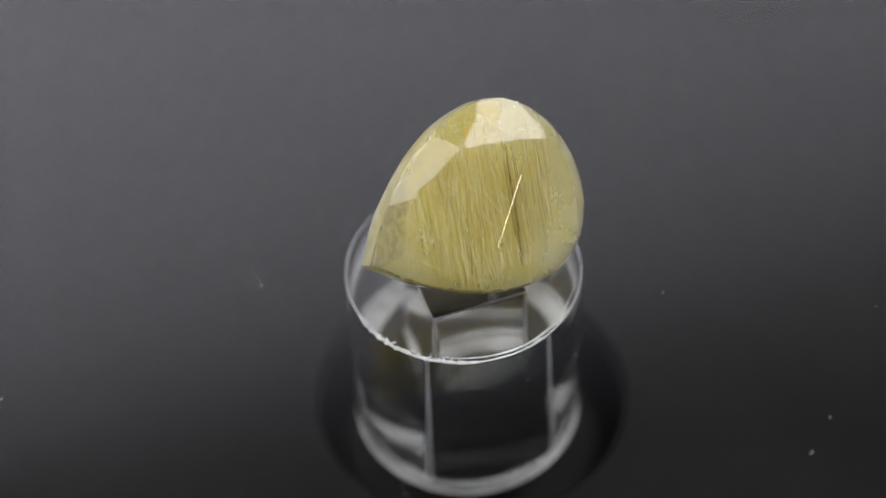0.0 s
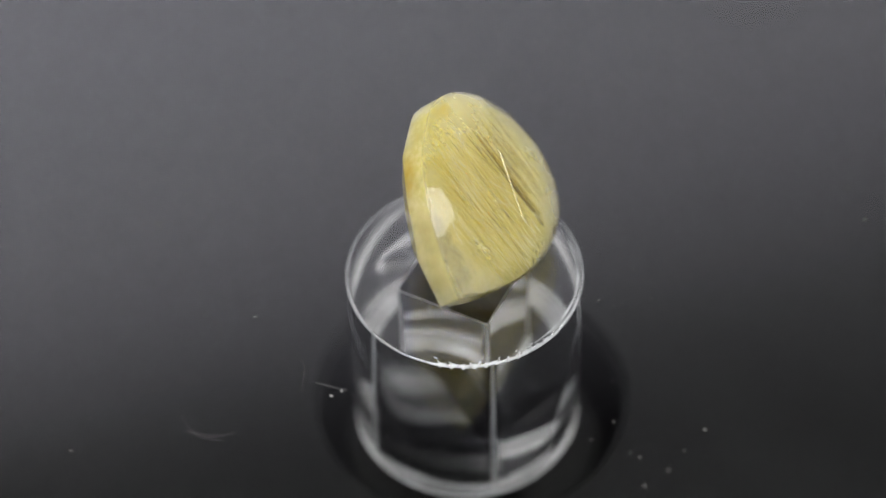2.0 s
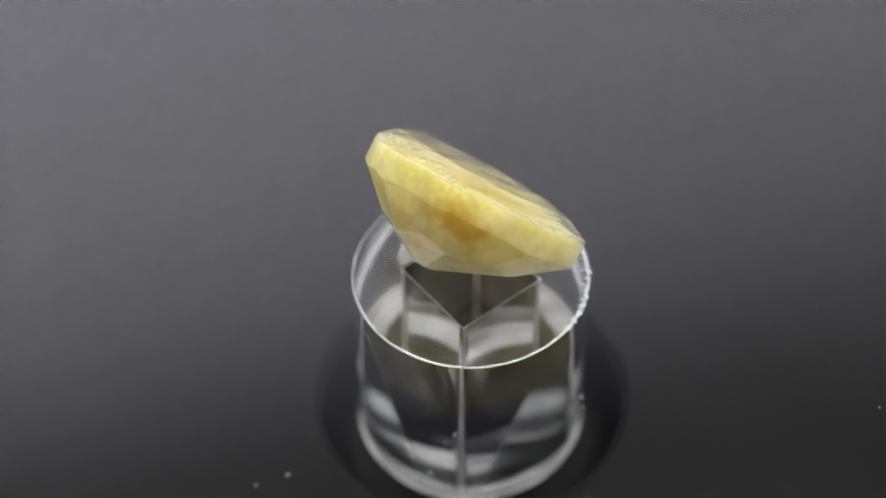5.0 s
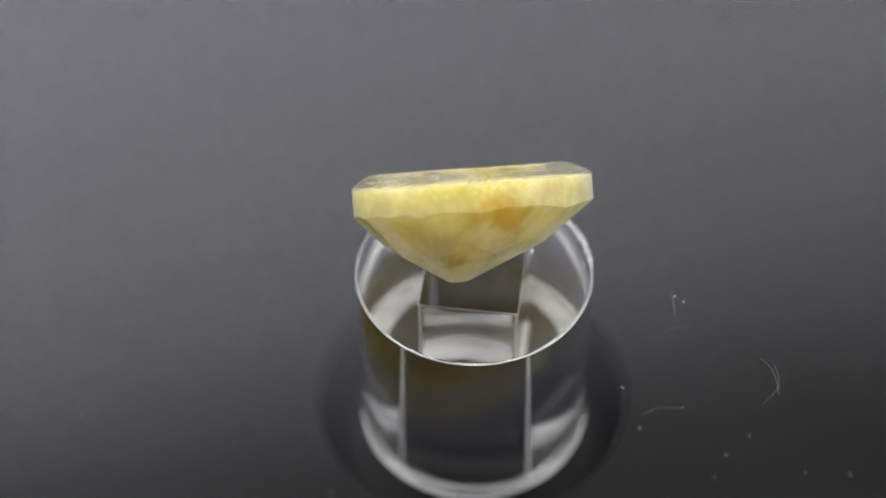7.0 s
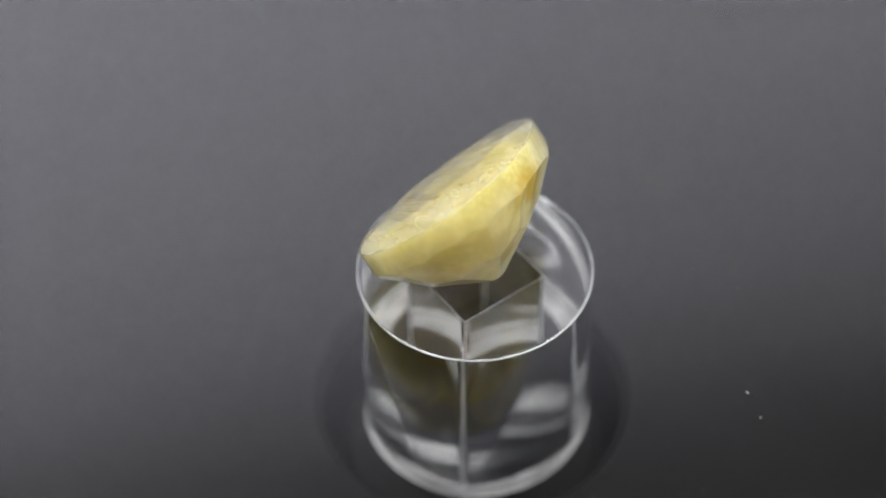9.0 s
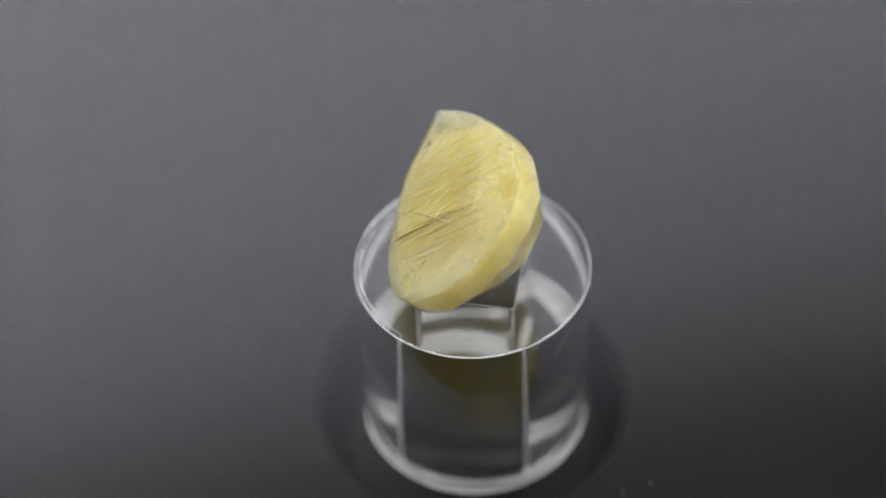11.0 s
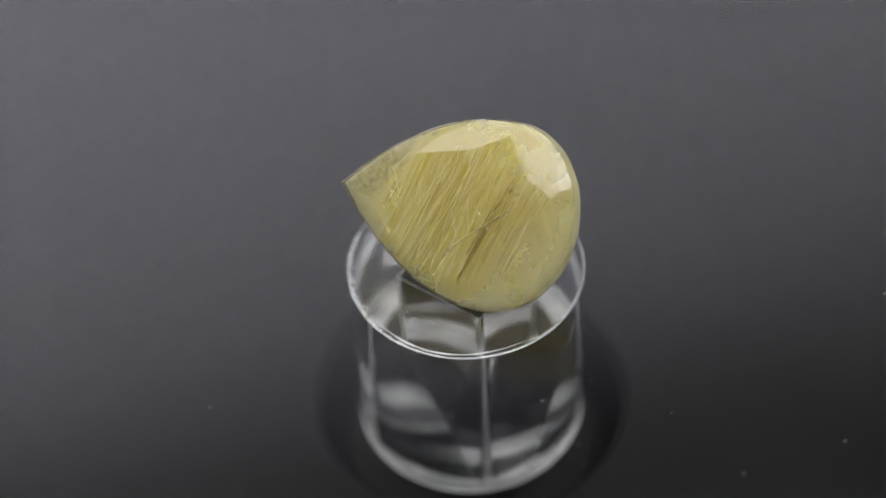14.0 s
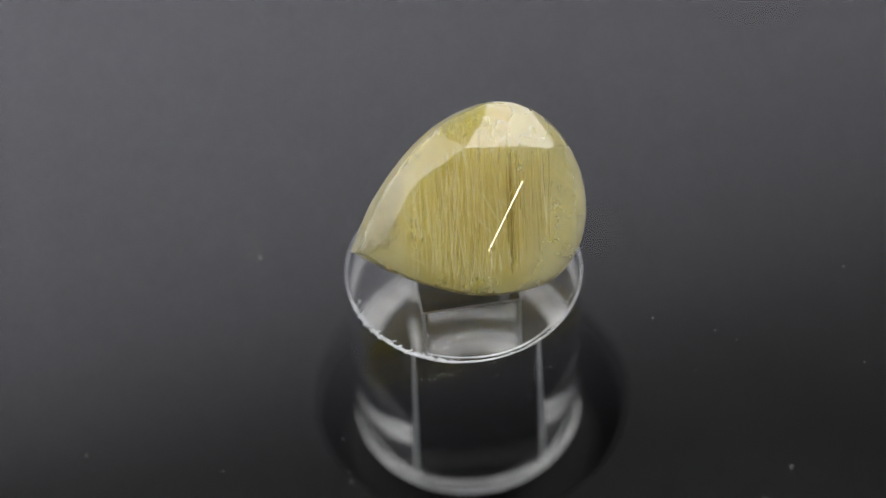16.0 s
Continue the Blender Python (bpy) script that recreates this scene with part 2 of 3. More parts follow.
def turntable_base():
    base = tagged(new("turntable_base"), "black plastic turntable base with a round opening", "turntable")
    n = 96
    square = []
    for i in range(n):
        a = math.pi / 4 + 2 * math.pi * i / n
        k = 75 / max(abs(math.cos(a)), abs(math.sin(a)))
        square.append((k * math.cos(a), k * math.sin(a)))
    hole = lambda r, z: ring(r, z, n, start=math.pi / 4)
    sq = lambda z: [(x, y, z) for x, y in square]
    part("cover", loops_mesh([sq(COVER_Z - 2), sq(COVER_Z), hole(HOLE_R + 0.4, COVER_Z), hole(HOLE_R, COVER_Z - 0.4), hole(HOLE_R, COVER_Z - 2)], closed=True), COVER, base)
    part("housing", loops_mesh([sq(-49.8), [(x, y, COVER_Z - 2.02) for x, y in square], [(x * .97, y * .97, COVER_Z - 2.02) for x, y in square], [(x * .97, y * .97, -46) for x, y in square]], cap=True), INSIDE, base)
    part("motor", loops_mesh([ring(9.5, -45.9), ring(9.5, -22.5), ring(9.0, -22.0)]), INSIDE, base, "dark motor can")


turntable_base()


def glass_plate():
    ob = part("glass_plate", loops_mesh([ring(GLASS_R - .3, -GLASS_T, 160), ring(GLASS_R, -GLASS_T + .3, 160), ring(GLASS_R, -.3, 160), ring(GLASS_R - .3, 0, 160)]), GLASS)
    ob.visible_shadow = False
    return tagged(ob, "round clear glass turntable plate, shiny and lightly dusty", "glass plate")


def hub():
    thing = tagged(new("hub"), "clear acrylic cylinder hub with a square hole", "hub")
    n, half, turn = 96, 3.35, radians(18.0)
    inner = []
    for i in range(n):
        a = math.pi / 4 + 2 * math.pi * i / n
        k = half / max(abs(math.cos(a)), abs(math.sin(a)))
        k = min(k, half * 1.375)
        inner.append((HUB_X + k * math.cos(a + turn), HUB_Y + k * math.sin(a + turn)))
    o = lambda r, z: ring(r, z, n, HUB_X, HUB_Y, math.pi / 4 + turn)
    q = lambda z: [(x, y, z) for x, y in inner]
    rim = lambda k, z: [(HUB_X + (x - HUB_X) * k, HUB_Y + (y - HUB_Y) * k, z) for x, y in inner]
    # wall finish between each pair of rings: polished, frosted cut edges below, dark underside added against mirrored
    # lamps, milled hole
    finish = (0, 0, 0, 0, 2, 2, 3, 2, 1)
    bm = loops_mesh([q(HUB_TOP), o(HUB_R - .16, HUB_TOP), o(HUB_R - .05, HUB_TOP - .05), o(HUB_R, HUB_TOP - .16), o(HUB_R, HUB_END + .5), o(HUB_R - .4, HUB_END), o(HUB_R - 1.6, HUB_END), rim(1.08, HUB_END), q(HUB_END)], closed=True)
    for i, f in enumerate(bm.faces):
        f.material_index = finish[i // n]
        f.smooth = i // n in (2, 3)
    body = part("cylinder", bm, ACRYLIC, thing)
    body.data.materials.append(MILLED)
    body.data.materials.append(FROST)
    body.data.materials.append(DARK_FACE)
    part("scored_edge", loops_mesh([o(HUB_R + .02, HUB_TOP - .05), o(HUB_R, HUB_TOP + .012), o(HUB_R - .065, HUB_TOP + .012), o(HUB_R - .05, HUB_TOP - .02)], closed=True), CHIP, thing, "thin bright scored edge", smooth=True)
    big, small = half + .05, half - .04
    frame_ring = lambda h, z: [(HUB_X + h * 1.4142 * math.cos(math.pi / 4 + math.pi / 2 * i + turn), HUB_Y + h * 1.4142 * math.sin(math.pi / 4 + math.pi / 2 * i + turn), z) for i in range(4)]
    part("hole_edge", loops_mesh([frame_ring(small, HUB_TOP - .03), frame_ring(small, HUB_TOP + .01), frame_ring(big, HUB_TOP + .01), frame_ring(big, HUB_TOP - .03)], closed=True), EDGE, thing, "thin bright cut edge")
    for i in range(4):
        a = math.pi / 4 + math.pi / 2 * i + turn
        x, y = HUB_X + half * 1.372 * math.cos(a), HUB_Y + half * 1.372 * math.sin(a)
        part("corner", loops_mesh([ring(.10, HUB_END + .2, 8, x, y), ring(.10, HUB_TOP - .1, 8, x, y)]), CHIP, thing, "thin scored corner")
    rnd = random.Random(5)
    # worn, chipped stretch of the upper edge
    steps, inner_arc, outer_arc = 64, [], []
    for i in range(steps + 1):
        a = radians(-152 + 68 * i / steps)
        fade = min(1, i / 6, (steps - i) / 6)
        inner_arc.append((a, HUB_R - .05 - fade * rnd.uniform(.02, .20)))
        outer_arc.append((a, HUB_R + .04 + fade * (rnd.uniform(.0, .03) + (.16 if i % 5 == 0 and i < 30 else 0))))
    bm = bmesh.new()
    rows = [[bm.verts.new((HUB_X + r * math.cos(a), HUB_Y + r * math.sin(a), z + rnd.uniform(-.01, .01))) for a, r in arc] for arc, z in ((inner_arc, HUB_TOP + .015), (outer_arc, HUB_TOP + .015), (outer_arc, HUB_TOP - .06), (inner_arc, HUB_TOP - .03))]
    for k in range(4):
        p, q2 = rows[k], rows[(k + 1) % 4]
        for i in range(steps):
            if rnd.random() > .12 or k > 1:
                bm.faces.new((p[i], p[i + 1], q2[i + 1], q2[i]))
    bmesh.ops.recalc_face_normals(bm, faces=bm.faces)
    chipped = part("chipped_edge", bm, CHIP, thing, "white chipped stretch of the rim")
    def chip(a, r, slant, ln, wd, thick):
        bm = bmesh.new()
        bmesh.ops.create_icosphere(bm, subdivisions=1, radius=.5)
        bmesh.ops.scale(bm, vec=(wd, ln, thick), verts=bm.verts)
        for v in bm.verts:
            v.co += Vector((rnd.uniform(-.03, .03), rnd.uniform(-.06, .06), rnd.uniform(-.01, .01)))
        bmesh.ops.rotate(bm, matrix=Matrix.Rotation(a + slant, 3, "Z"), verts=bm.verts)
        bmesh.ops.translate(bm, vec=(HUB_X + r * math.cos(a), HUB_Y + r * math.sin(a), HUB_TOP), verts=bm.verts)
        part("chip", bm, CHIP, chipped)

    for i in range(22):
        chip(radians(-150 + 64 * rnd.random()), HUB_R - rnd.uniform(-.1, .55), rnd.uniform(-1.2, 1.2), rnd.uniform(.15, .5), rnd.uniform(.04, .14), .07)
    for i in range(12):       # a row of slanting tool marks across the edge
        chip(radians(-137 + 3.9 * i + rnd.uniform(-1.2, 1.2)), HUB_R - rnd.uniform(.02, .2), rnd.uniform(.3, 1.2), rnd.uniform(.35, .8), rnd.uniform(.08, .17), rnd.uniform(.1, .3))
    # second, inner line of the worn edge
    arc = [radians(-104 + 96 * i / 40) for i in range(41)]
    loops = []
    for i, a in enumerate(arc):
        w = (.035 + .03 * math.sin(9 * a) ** 2) * min(1, (i + .2) / 10, (40.2 - i) / 10)
        r = HUB_R - .36 + .05 * math.sin(5 * a)
        loops.append([(HUB_X + (r + dr) * math.cos(a), HUB_Y + (r + dr) * math.sin(a), HUB_TOP + dz) for dr, dz in ((-w, -.02), (w, -.02), (w, .014), (-w, .014))])
    part("worn_line", loops_mesh(loops), CHIP, thing, "thin whitish worn line")
    # near-black ring under the lower end, with whitish frosted cut edges
    zb = HUB_END - .02
    sq2 = lambda k, z: [(HUB_X + (x - HUB_X) * k, HUB_Y + (y - HUB_Y) * k, z) for x, y in inner]
    part("base_ring", loops_mesh([sq2(1.05, zb), o(HUB_R - .62, zb), o(HUB_R - .62, zb - .1), sq2(1.05, zb - .1)], closed=True), DARK_RING, thing, "thin near-black ring under the lower end")
    part("base_edge", loops_mesh([o(HUB_R - .6, zb), o(HUB_R - .38, zb), o(HUB_R + .01, zb + .5), o(HUB_R + .04, zb + .5), o(HUB_R - .33, zb - .1), o(HUB_R - .6, zb - .1)], closed=True), FROST, thing, "whitish frosted cut edge")
    part("base_hole_edge", loops_mesh([sq2(.995, zb), sq2(1.045, zb), sq2(1.045, zb - .1), sq2(.995, zb - .1)], closed=True), FROST, thing, "whitish frosted cut edge")
    return thing


# ---- the gemstone ----
PA, PB, PW, PP = 10.91, 4.96, 6.23, 2.09      # pear: tip length, round length, half width, fullness
CROWN, GIRDLE, PAV, CULET = 0.95, 1.7, 5.1, -1.5
GEM_AT, GEM_TILT, GEM_DIP, GEM_TURN = (2.53, 0.891, 5.12), 46.0, -1.7, 32.3


def pear(n=44):
    half = [(-PA * (1 - i / n), PW * (1 - (1 - i / n) ** PP)) for i in range(n)]
    half += [(PB * math.sin(math.pi / 2 * i / n), PW * math.cos(math.pi / 2 * i / n)) for i in range(n)]
    return half + [(PB, 0.0)] + [(x, -y) for x, y in half[:0:-1]]


def gem_planes():
    """Facet planes as (point, outward normal): table, crown, pavilion."""
    o = pear()
    planes = [((0, 0, GIRDLE / 2 + CROWN), (0, 0, 1))]

    def sup(a):
        return max(x * math.cos(a) + y * math.sin(a) for x, y in o)

    def up(a, r, z, k):
        planes.append(((r * math.cos(a), r * math.sin(a), z), (k * math.cos(a), k * math.sin(a), 1)))

    def through_points(*pts):
        for side in (1, -1):
            p, q, r = (Vector((x, side * y, z)) for x, y, z in pts)
            n = (q - p).cross(r - p)
            planes.append((tuple(p), tuple(n if n.z > 0 else -n)))

    def down(a, r, z, k):
        planes.append(((r * math.cos(a), r * math.sin(a), z), (k * math.cos(a), k * math.sin(a), -1)))

    g, top = GIRDLE / 2, GIRDLE / 2 + CROWN
    mains = [0, 46, 104, 133, 180, 227, 256, 314]
    # table corners, stars and mains of the crown, alike on both sides of the long axis
    t0, t1, t2, t3, t4 = (-8.7, .5, top), (-6.3, 2.9, top), (-2.2, 4.05, top), (1.65, 2.85, top), (3.4, 2.05, top)
    through_points(t3, t4, (3.55, 4.35, g + .18))
    through_points(t2, t3, (.85, 4.75, top - .46))
    through_points(t1, t2, (-4.6, 4.6, top - .50))
    through_points(t2, (-3, 6.02, g), (-.5, 6.22, g))
    through_points(t0, t1, (-8.4, 2.9, g))
    planes.append(((3.75, 0, top), (.62, 0, 1)))
    planes.append(((0, 0, -g - PAV + .32), (0, 0, -1)))      # small flat culet
    for i in range(8):
        a = radians(mains[i])
        s = sup(a)
        for d in (-11, 11):
            if abs(mains[i] + d - 180) > 42:
                up(a + radians(d), sup(a + radians(d)), g - .02, .78)
        c = CULET * math.cos(a)
        down(a, c, -g - PAV, .80 * PAV / (s - c))
        for d in (-11, 11):
            e = a + radians(d)
            s2 = sup(e)
            down(e, s2, -g, 1.34 * PAV / (s2 - CULET * math.cos(e)))
    return planes


def cut_stone(outline, planes):
    bm = loops_mesh([[(x, y, -GIRDLE / 2 - PAV - 1) for x, y in outline], [(x, y, GIRDLE / 2 + CROWN + 1) for x, y in outline]])
    for co, no in planes:
        cut = bmesh.ops.bisect_plane(bm, geom=bm.verts[:] + bm.edges[:] + bm.faces[:], dist=1e-5, plane_co=co, plane_no=no, clear_outer=True)
        edges = [e for e in cut["geom_cut"] if isinstance(e, bmesh.types.BMEdge)]
        if len(edges) > 2:
            bmesh.ops.edgenet_fill(bm, edges=edges)
    bmesh.ops.recalc_face_normals(bm, faces=bm.faces)
    return bm


def gemstone():
    planes = gem_planes()
    gem = tagged(part("gemstone", cut_stone(pear(), planes), GEM), "pale yellow faceted pear-cut rutilated quartz with golden needles", "gemstone")
    # the cloudy body under a clear skin: deep under the table, thin on the pavilion
    deep = []
    for co, no in planes:
        n = Vector(no).normalized()
        deep.append((Vector(co) - n * (.92 if n.z > .999 else .10 if n.z > 0 else .22), n))
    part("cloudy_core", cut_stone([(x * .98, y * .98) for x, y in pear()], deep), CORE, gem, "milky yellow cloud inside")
    tops = [(Vector(c), Vector(n)) for c, n in planes if n[2] > 0]

    def skin(x, y):
        return min(c.z - (n.x * (x - c.x) + n.y * (y - c.y)) for c, n in tops)

    walls = [(Vector(c), Vector(n).normalized()) for c, n in planes]
    o = pear()
    for (x0, y0), (x1, y1) in zip(o, o[1:] + o[:1]):
        n = Vector((y1 - y0, x0 - x1, 0))
        n = n if n.dot(Vector((x0, y0, 0))) > 0 else -n
        walls.append((Vector((x0, y0, 0)), n.normalized()))

    def inside(p, d):
        lo, hi = -40.0, 40.0
        for c, n in walls:
            q, v = n.dot(c - p) - .06, n.dot(d)
            if abs(v) < 1e-9:
                if q < 0:
                    return None
            elif v > 0:
                hi = min(hi, q / v)
            else:
                lo = max(lo, q / v)
        return (lo, hi) if hi > lo else None

    def rod(bm, p, q, r):
        d = (q - p)
        m = Matrix.Translation((p + q) / 2) @ d.to_track_quat("Z", "Y").to_matrix().to_4x4()
        bmesh.ops.create_cone(bm, cap_ends=True, segments=5, radius1=r, radius2=r * .6, depth=d.length, matrix=m)

    rnd = random.Random(11)

    def needle(x, y, z, deg, dip, length, r, mat, bm=None):
        d = Vector((math.cos(radians(deg)) * math.cos(radians(dip)), math.sin(radians(deg)) * math.cos(radians(dip)), math.sin(radians(dip))))
        p = Vector((x, y, z))
        span = inside(p, d)
        if not span:
            return
        lo, hi = max(span[0], -length / 2), min(span[1], length / 2)
        if hi - lo < .4:
            return
        if bm is None:
            one = bmesh.new()
            rod(one, p + d * lo, p + d * hi, r)
            part("rutile_needle", one, mat, gem)
        else:
            rod(bm, p + d * lo, p + d * hi, r)

    def along(x0, y0, x1, y1, z, r, mat, dip=0.0):
        needle((x0 + x1) / 2, (y0 + y1) / 2, z, math.degrees(math.atan2(y1 - y0, x1 - x0)), dip, math.hypot(x1 - x0, y1 - y0), r, mat)

    def under(x, y, lo=.08, hi=.8):
        top = skin(x, y)
        return top - rnd.uniform(lo, max(lo + .1, min(hi, top - .92)))

    # single needles that stand out
    along(0.76, 0.69, -2.8, -2.75, 1.725, .07, GLINT)
    along(-2.05, 0.9, -1.4, -1.95, 1.735, .035, BRIGHT)
    along(2.2, 2.4, 4.1, -1.2, 1.25, .03, GOLD)
    along(3.55, -2.5, 3.15, -3.8, 1.1, .035, BRIGHT)
    along(-7.4, 1.6, -6.4, -0.6, 1.3, .03, BRIGHT)
    for i in range(20):       # the olive bundle
        y = rnd.uniform(-3.5, 3.5)
        x = -.12 + .3 * y + rnd.gauss(0, .19)
        needle(x, y, under(x, y, .10, .30), rnd.gauss(73, .8), rnd.gauss(0, 1), rnd.uniform(4, 9), rnd.uniform(.022, .042), (DEEP, OLIVE, DEEP, SHINY, OLIVE)[i % 5])
    for i in range(22):       # thin dark lines beside it
        y = rnd.uniform(-3, 3)
        x = rnd.uniform(.5, 2.6) + .3 * y
        needle(x, y, under(x, y, .14, .38), rnd.gauss(73, .8), rnd.gauss(0, 1), rnd.uniform(2, 6), rnd.uniform(.012, .018), rnd.choice((OLIVE, DEEP)))
    for i in range(110):      # golden needles
        y = rnd.uniform(-5, 5)
        x = rnd.choice((rnd.gauss(-4.2, 1.4), rnd.uniform(-7, 3))) + .3 * y
        needle(x, y, under(x, y, .08, .8 if i % 5 < 3 else .22), rnd.gauss(73, 6), rnd.gauss(0, 1.5), rnd.uniform(1.5, 6.5), rnd.uniform(.018, .038), rnd.choice((GOLD, BRIGHT, BRIGHT, GOLD, BRIGHT, GLINT)))
    for i in range(36):       # crossing ones
        x, y = rnd.uniform(-7.5, 1), rnd.uniform(-3, 3)
        needle(x, y, under(x, y, .08, .22), rnd.choice((rnd.gauss(115, 12), rnd.gauss(48, 8))), rnd.gauss(0, 1), rnd.uniform(.8, 2.4), rnd.uniform(.016, .028), (BRIGHT, GOLD)[i % 2])
    fine = {"fine_gold_needles": (bmesh.new(), GOLD), "fine_bright_needles": (bmesh.new(), BRIGHT), "fine_olive_needles": (bmesh.new(), OLIVE)}
    for i in range(230):
        y = rnd.uniform(-5.5, 5.5)
        x = rnd.choice((rnd.gauss(-4.6, 1.1), rnd.gauss(-4.6, 1.1), rnd.uniform(-7.5, 3.5))) + .3 * y
        kind = rnd.choice(("fine_gold_needles", "fine_gold_needles", "fine_bright_needles", "fine_bright_needles", "fine_olive_needles"))
        needle(x, y, under(x, y), rnd.gauss(73, 5), rnd.gauss(0, 1.5), rnd.uniform(1, 6), rnd.uniform(.010, .020), None, fine[kind][0])
    for i in range(120):      # short ones cut off at the edge facets
        y = rnd.uniform(-5.8, -3.6) if i % 3 else rnd.uniform(3.6, 5.8)
        x = rnd.uniform(-7, 3) + .3 * y
        needle(x, y, under(x, y, .08, .2), rnd.gauss(76, 5), rnd.gauss(0, 5), rnd.uniform(.5, 1.8), rnd.uniform(.02, .04), None, fine["fine_bright_needles"][0])
    for name, (bm2, mat) in fine.items():
        tagged(part(name, bm2, mat, gem), kind="stuff")
    bm3 = bmesh.new()
    for cx, cy, cz, sp, cnt in ((-8.4, .1, .6, .75, 20), (2.8, -.7, .3, .5, 26), (3.2, 1.8, 0, .6, 20), (-8.6, .5, .2, .5, 7)):
        for i in range(cnt):
            x, y = rnd.gauss(cx, sp), rnd.gauss(cy, sp * .8)
            p = Vector((x, y, under(x, y, .1, .5)))
            if inside(p, Vector((1, 0, 0))) and inside(p, Vector((0, 0, 1))):
                lo, hi = inside(p, Vector((0, 1, 0))) or (1, -1)
                if lo < 0 < hi:
                    bmesh.ops.create_icosphere(bm3, subdivisions=1, radius=rnd.uniform(.02, .06), matrix=Matrix.Translation(p) @ Matrix.Diagonal((1, rnd.uniform(.5, 1.5), .4, 1)))
    tagged(part("dark_inclusions", bm3, SPECK, gem), kind="stuff")
    return gem


# ---- dust and fibres on the glass ----
def dust():
    rnd = random.Random(3)
    bm = bmesh.new()
    spots = [(-13.9, -2.3, .2), (-14.05, 7.0, .11), (-12.9, 16.95, .16), (-13.8, -2.2, .12), (-21.4, 10.2, .12), (-22.3, 6.3, .08),
             (-28.9, 6.5, .12), (3.3, -10.0, .08), (5.5, -11.4, .10), (10.5, 12.6, .10), (13.0, 17.4, .08), (11.7, 18.7, .08),
             (11.1, 11.9, .10), (11.2, 10.3, .07),
             (6.6, -8.9, .07), (-15.6, -8.3, .07), (15.8, -7.9, .08), (22.2, -14.6, .14), (20.7, -17.2, .14), (18.2, -5.1, .08),
             (12.7, -4.0, .09), (3.9, -10.3, .08), (-13.7, 6.2, .16), (-15.9, 8.7, .14), (-17.7, 6.0, .12), (-.1, -20.8, .16),
             (-5.9, -20.9, .14), (-4.5, -19.3, .09), (-5.6, -16.2, .10), (3.0, -9.0, .09), (-8.3, 5.5, .07), (-14.9, 10.3, .09),
             (-19.5, 13.0, .10), (16.8, -4.5, .12), (13.4, -.6, .09), (18.5, 1.7, .07), (24.8, 2.0, .10), (-4.0, -21.2, .13),
             (12.6, 8.3, .08), (13.0, 10.3, .12), (14.6, 16.4, .10),
             (-30.2, -10.9, .18), (11.3, -6.5, .06), (-10.1, -4.1, .06), (-4.7, -18.6, .08), (-14.4, 27.8, .09), (-12.6, -19.6, .07),
             (-7.4, 13.2, .07), (-11.5, 7.3, .08), (-21.5, 8.3, .08), (-26.4, 7.5, .10), (26.9, 8.6, .09), (13.0, 13.1, .08),
             (-3.6, -16.3, .10), (-2.2, -20.9, .08), (-14.6, -2.1, .16), (-12.9, 19.0, .12), (-.7, 21.3, .12), (-1.3, -14.1, .07)]
    for i in range(110):
        r, a = 58 * math.sqrt(rnd.random()), rnd.uniform(0, 2 * math.pi)
        if r > 24:
            spots.append((r * math.cos(a), r * math.sin(a), rnd.choice((.04, .05, .06, .08, .12))))
    for x, y, s in spots:
        s *= .64
        m = Matrix.Translation((x, y, s * .25)) @ Matrix.Rotation(rnd.uniform(0, 3), 4, "Z") @ Matrix.Diagonal((s * rnd.uniform(.5, 1.8), s * .6, s * .35, 1))
        got = bmesh.ops.create_icosphere(bm, subdivisions=1, radius=1.0, matrix=m)
        for v in got["verts"]:
            v.co.x += rnd.uniform(-.2, .2) * s
            v.co.y += rnd.uniform(-.2, .2) * s
    return tagged(part("dust", bm, DUST), "scattered pale dust specks on the glass", "dust", kind="stuff")


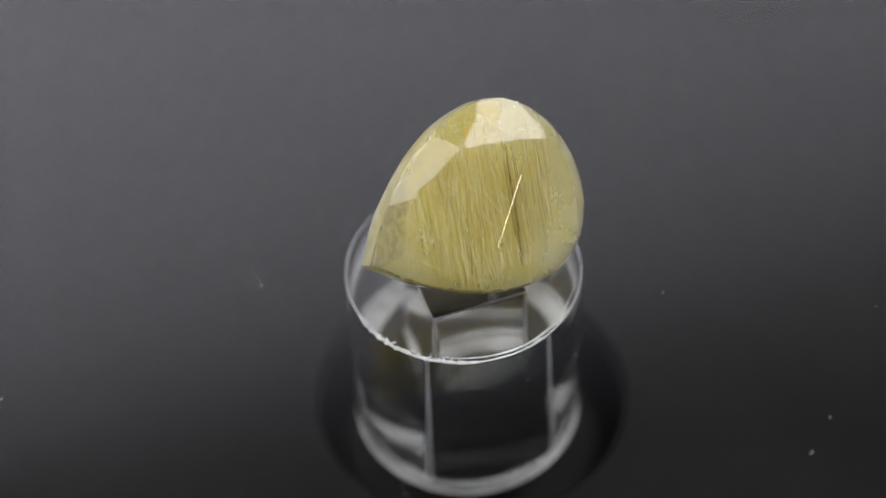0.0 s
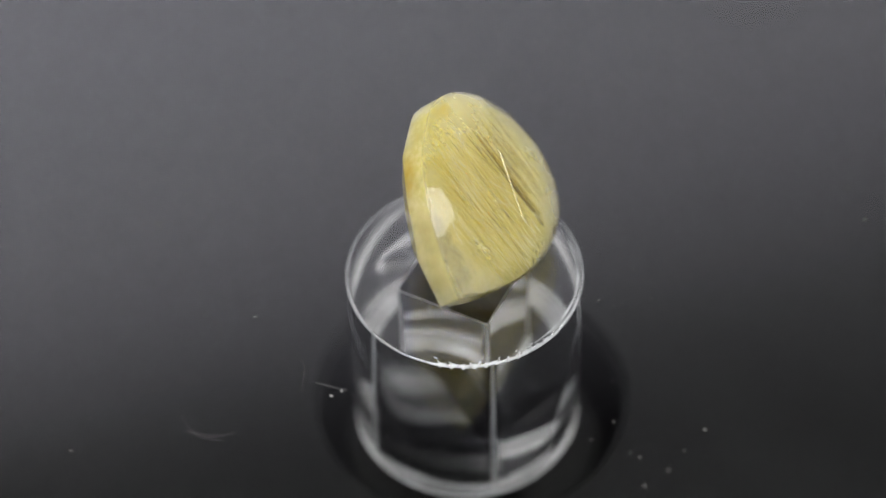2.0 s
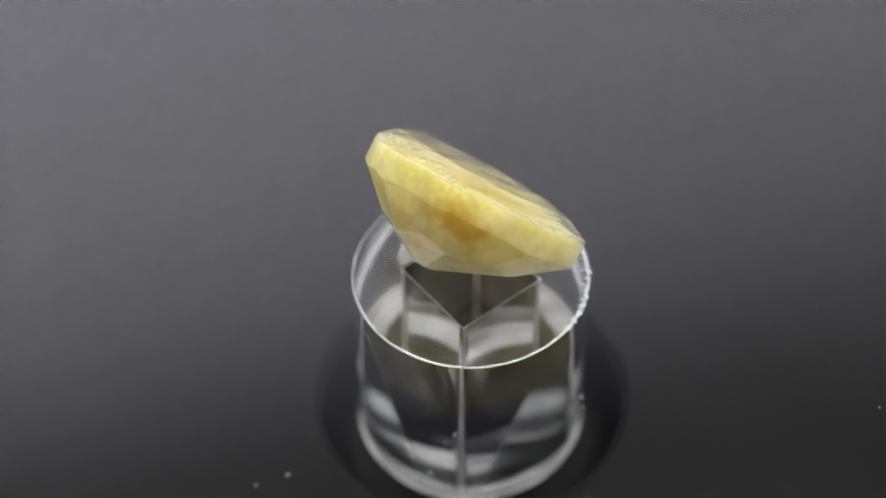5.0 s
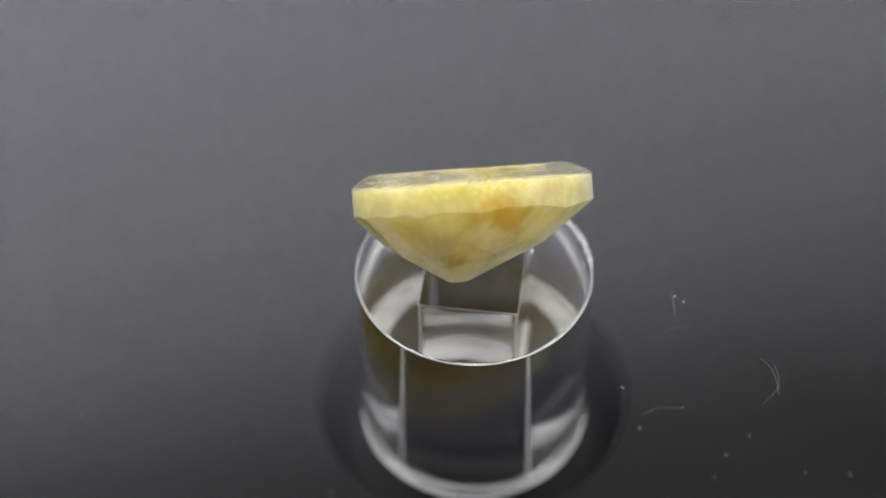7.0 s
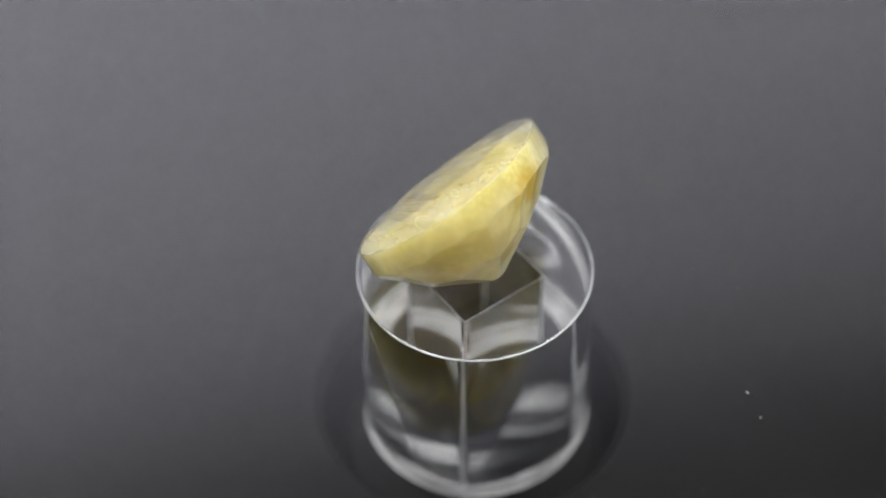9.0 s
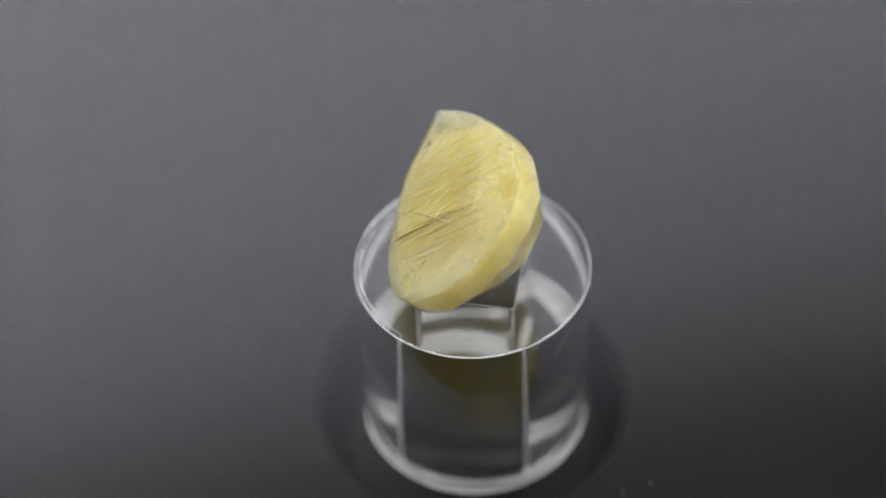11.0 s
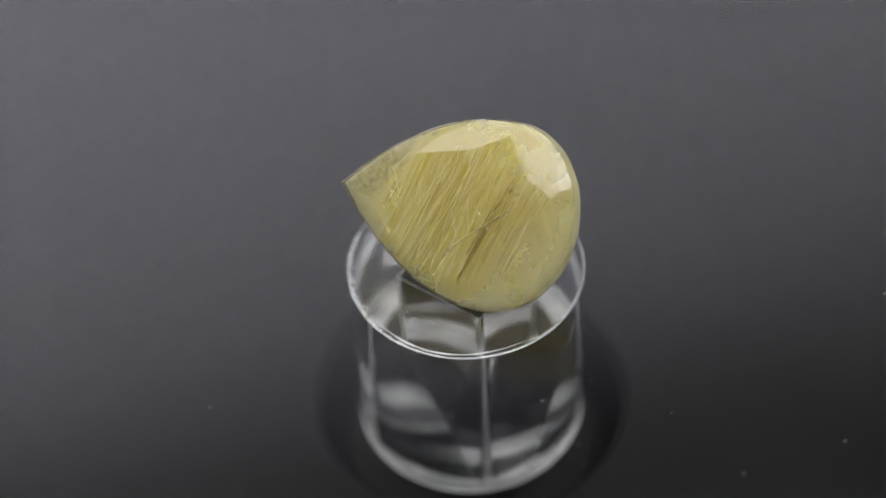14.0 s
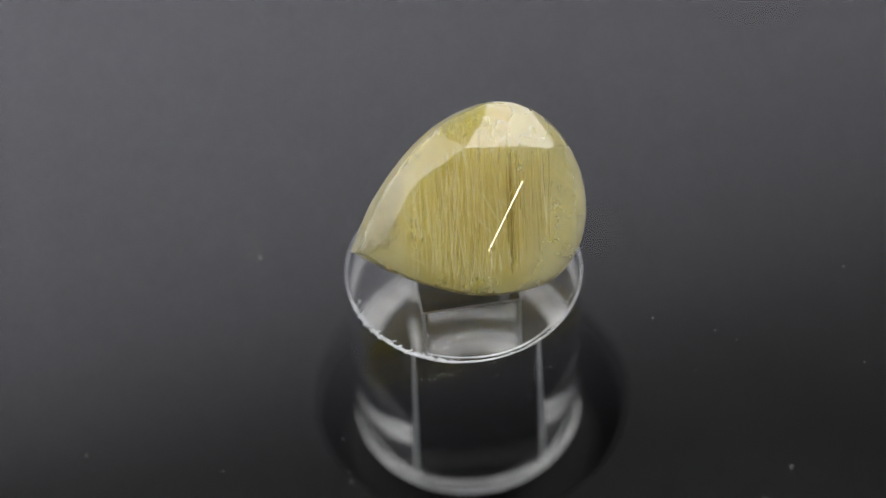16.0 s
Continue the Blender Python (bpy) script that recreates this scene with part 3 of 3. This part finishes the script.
def fibre(points, r, label):
    """A thin bent hair that lies on the glass."""
    steps = 8
    pts = []
    n = len(points)
    for i in range(n - 1):
        p0, p1, p2, p3 = (Vector((*points[min(max(k, 0), n - 1)], r)) for k in (i - 1, i, i + 1, i + 2))
        for j in range(steps):
            t = j / steps
            pts.append(.5 * (2 * p1 + (p2 - p0) * t + (2 * p0 - 5 * p1 + 4 * p2 - p3) * t * t + (3 * p1 - p0 - 3 * p2 + p3) * t ** 3))
    pts.append(Vector((*points[-1], r)))
    loops = []
    for i, p in enumerate(pts):
        d = (pts[min(i + 1, len(pts) - 1)] - pts[max(i - 1, 0)]).normalized()
        side = Vector((-d.y, d.x, 0))
        loops.append([p + r * (side * math.cos(a) + Vector((0, 0, 1)) * math.sin(a)) for a in (math.pi * k / 3 for k in range(6))])
    return tagged(part("fibre", loops_mesh(loops), HAIR, smooth=True), label, "fibre", "fibres on the glass")


plate, clear_hub, stone, specks = glass_plate(), hub(), gemstone(), dust()
fibres = [fibre([(5.72, 9.11), (3.5, 8.98), (1.3, 9.26), (-.07, 9.56), (-1.5, 9.3), (-3.2, 9.0)], .012, "long thin grey hair lying across the glass"),
          fibre([(-13.9, 2.4), (-14.2, .9), (-15.8, -.5)], .014, "short pale bent fibre on the glass"),
          fibre([(-14.6, -.6), (-14.1, -1.6), (-13.6, -2.5)], .03, "short pale thick fibre on the glass"),
          fibre([(-22.9, 2.5), (-21.9, .9), (-20.8, .2)], .016, "pale curved fibre on the glass"),
          fibre([(-21.7, .2), (-22.6, 1.8), (-22.2, 3.7)], .013, "pale curved fibre on the glass"),
          fibre([(-15.6, 7.7), (-16.5, 6.6), (-17.8, 6.2)], .013, "pale curved fibre on the glass")]


def motions():
    def turning(t):
        return pose(0, 0, 0, 0, 0, SPIN * t - 37) @ pose(0, 0, 0, WOBBLE, 0, 0) @ pose(0, 0, 0, 0, 0, 37)

    times = [0.25 * i for i in range(65)]
    for thing in (plate, clear_hub, specks, *fibres):
        walk(thing, [(t, turning(t)) for t in times])
    rest = pose(GEM_AT[0] * MM, GEM_AT[1] * MM, GEM_AT[2] * MM, GEM_TILT, GEM_DIP, GEM_TURN)
    walk(stone, [(t, turning(t) @ rest) for t in times])


motions()
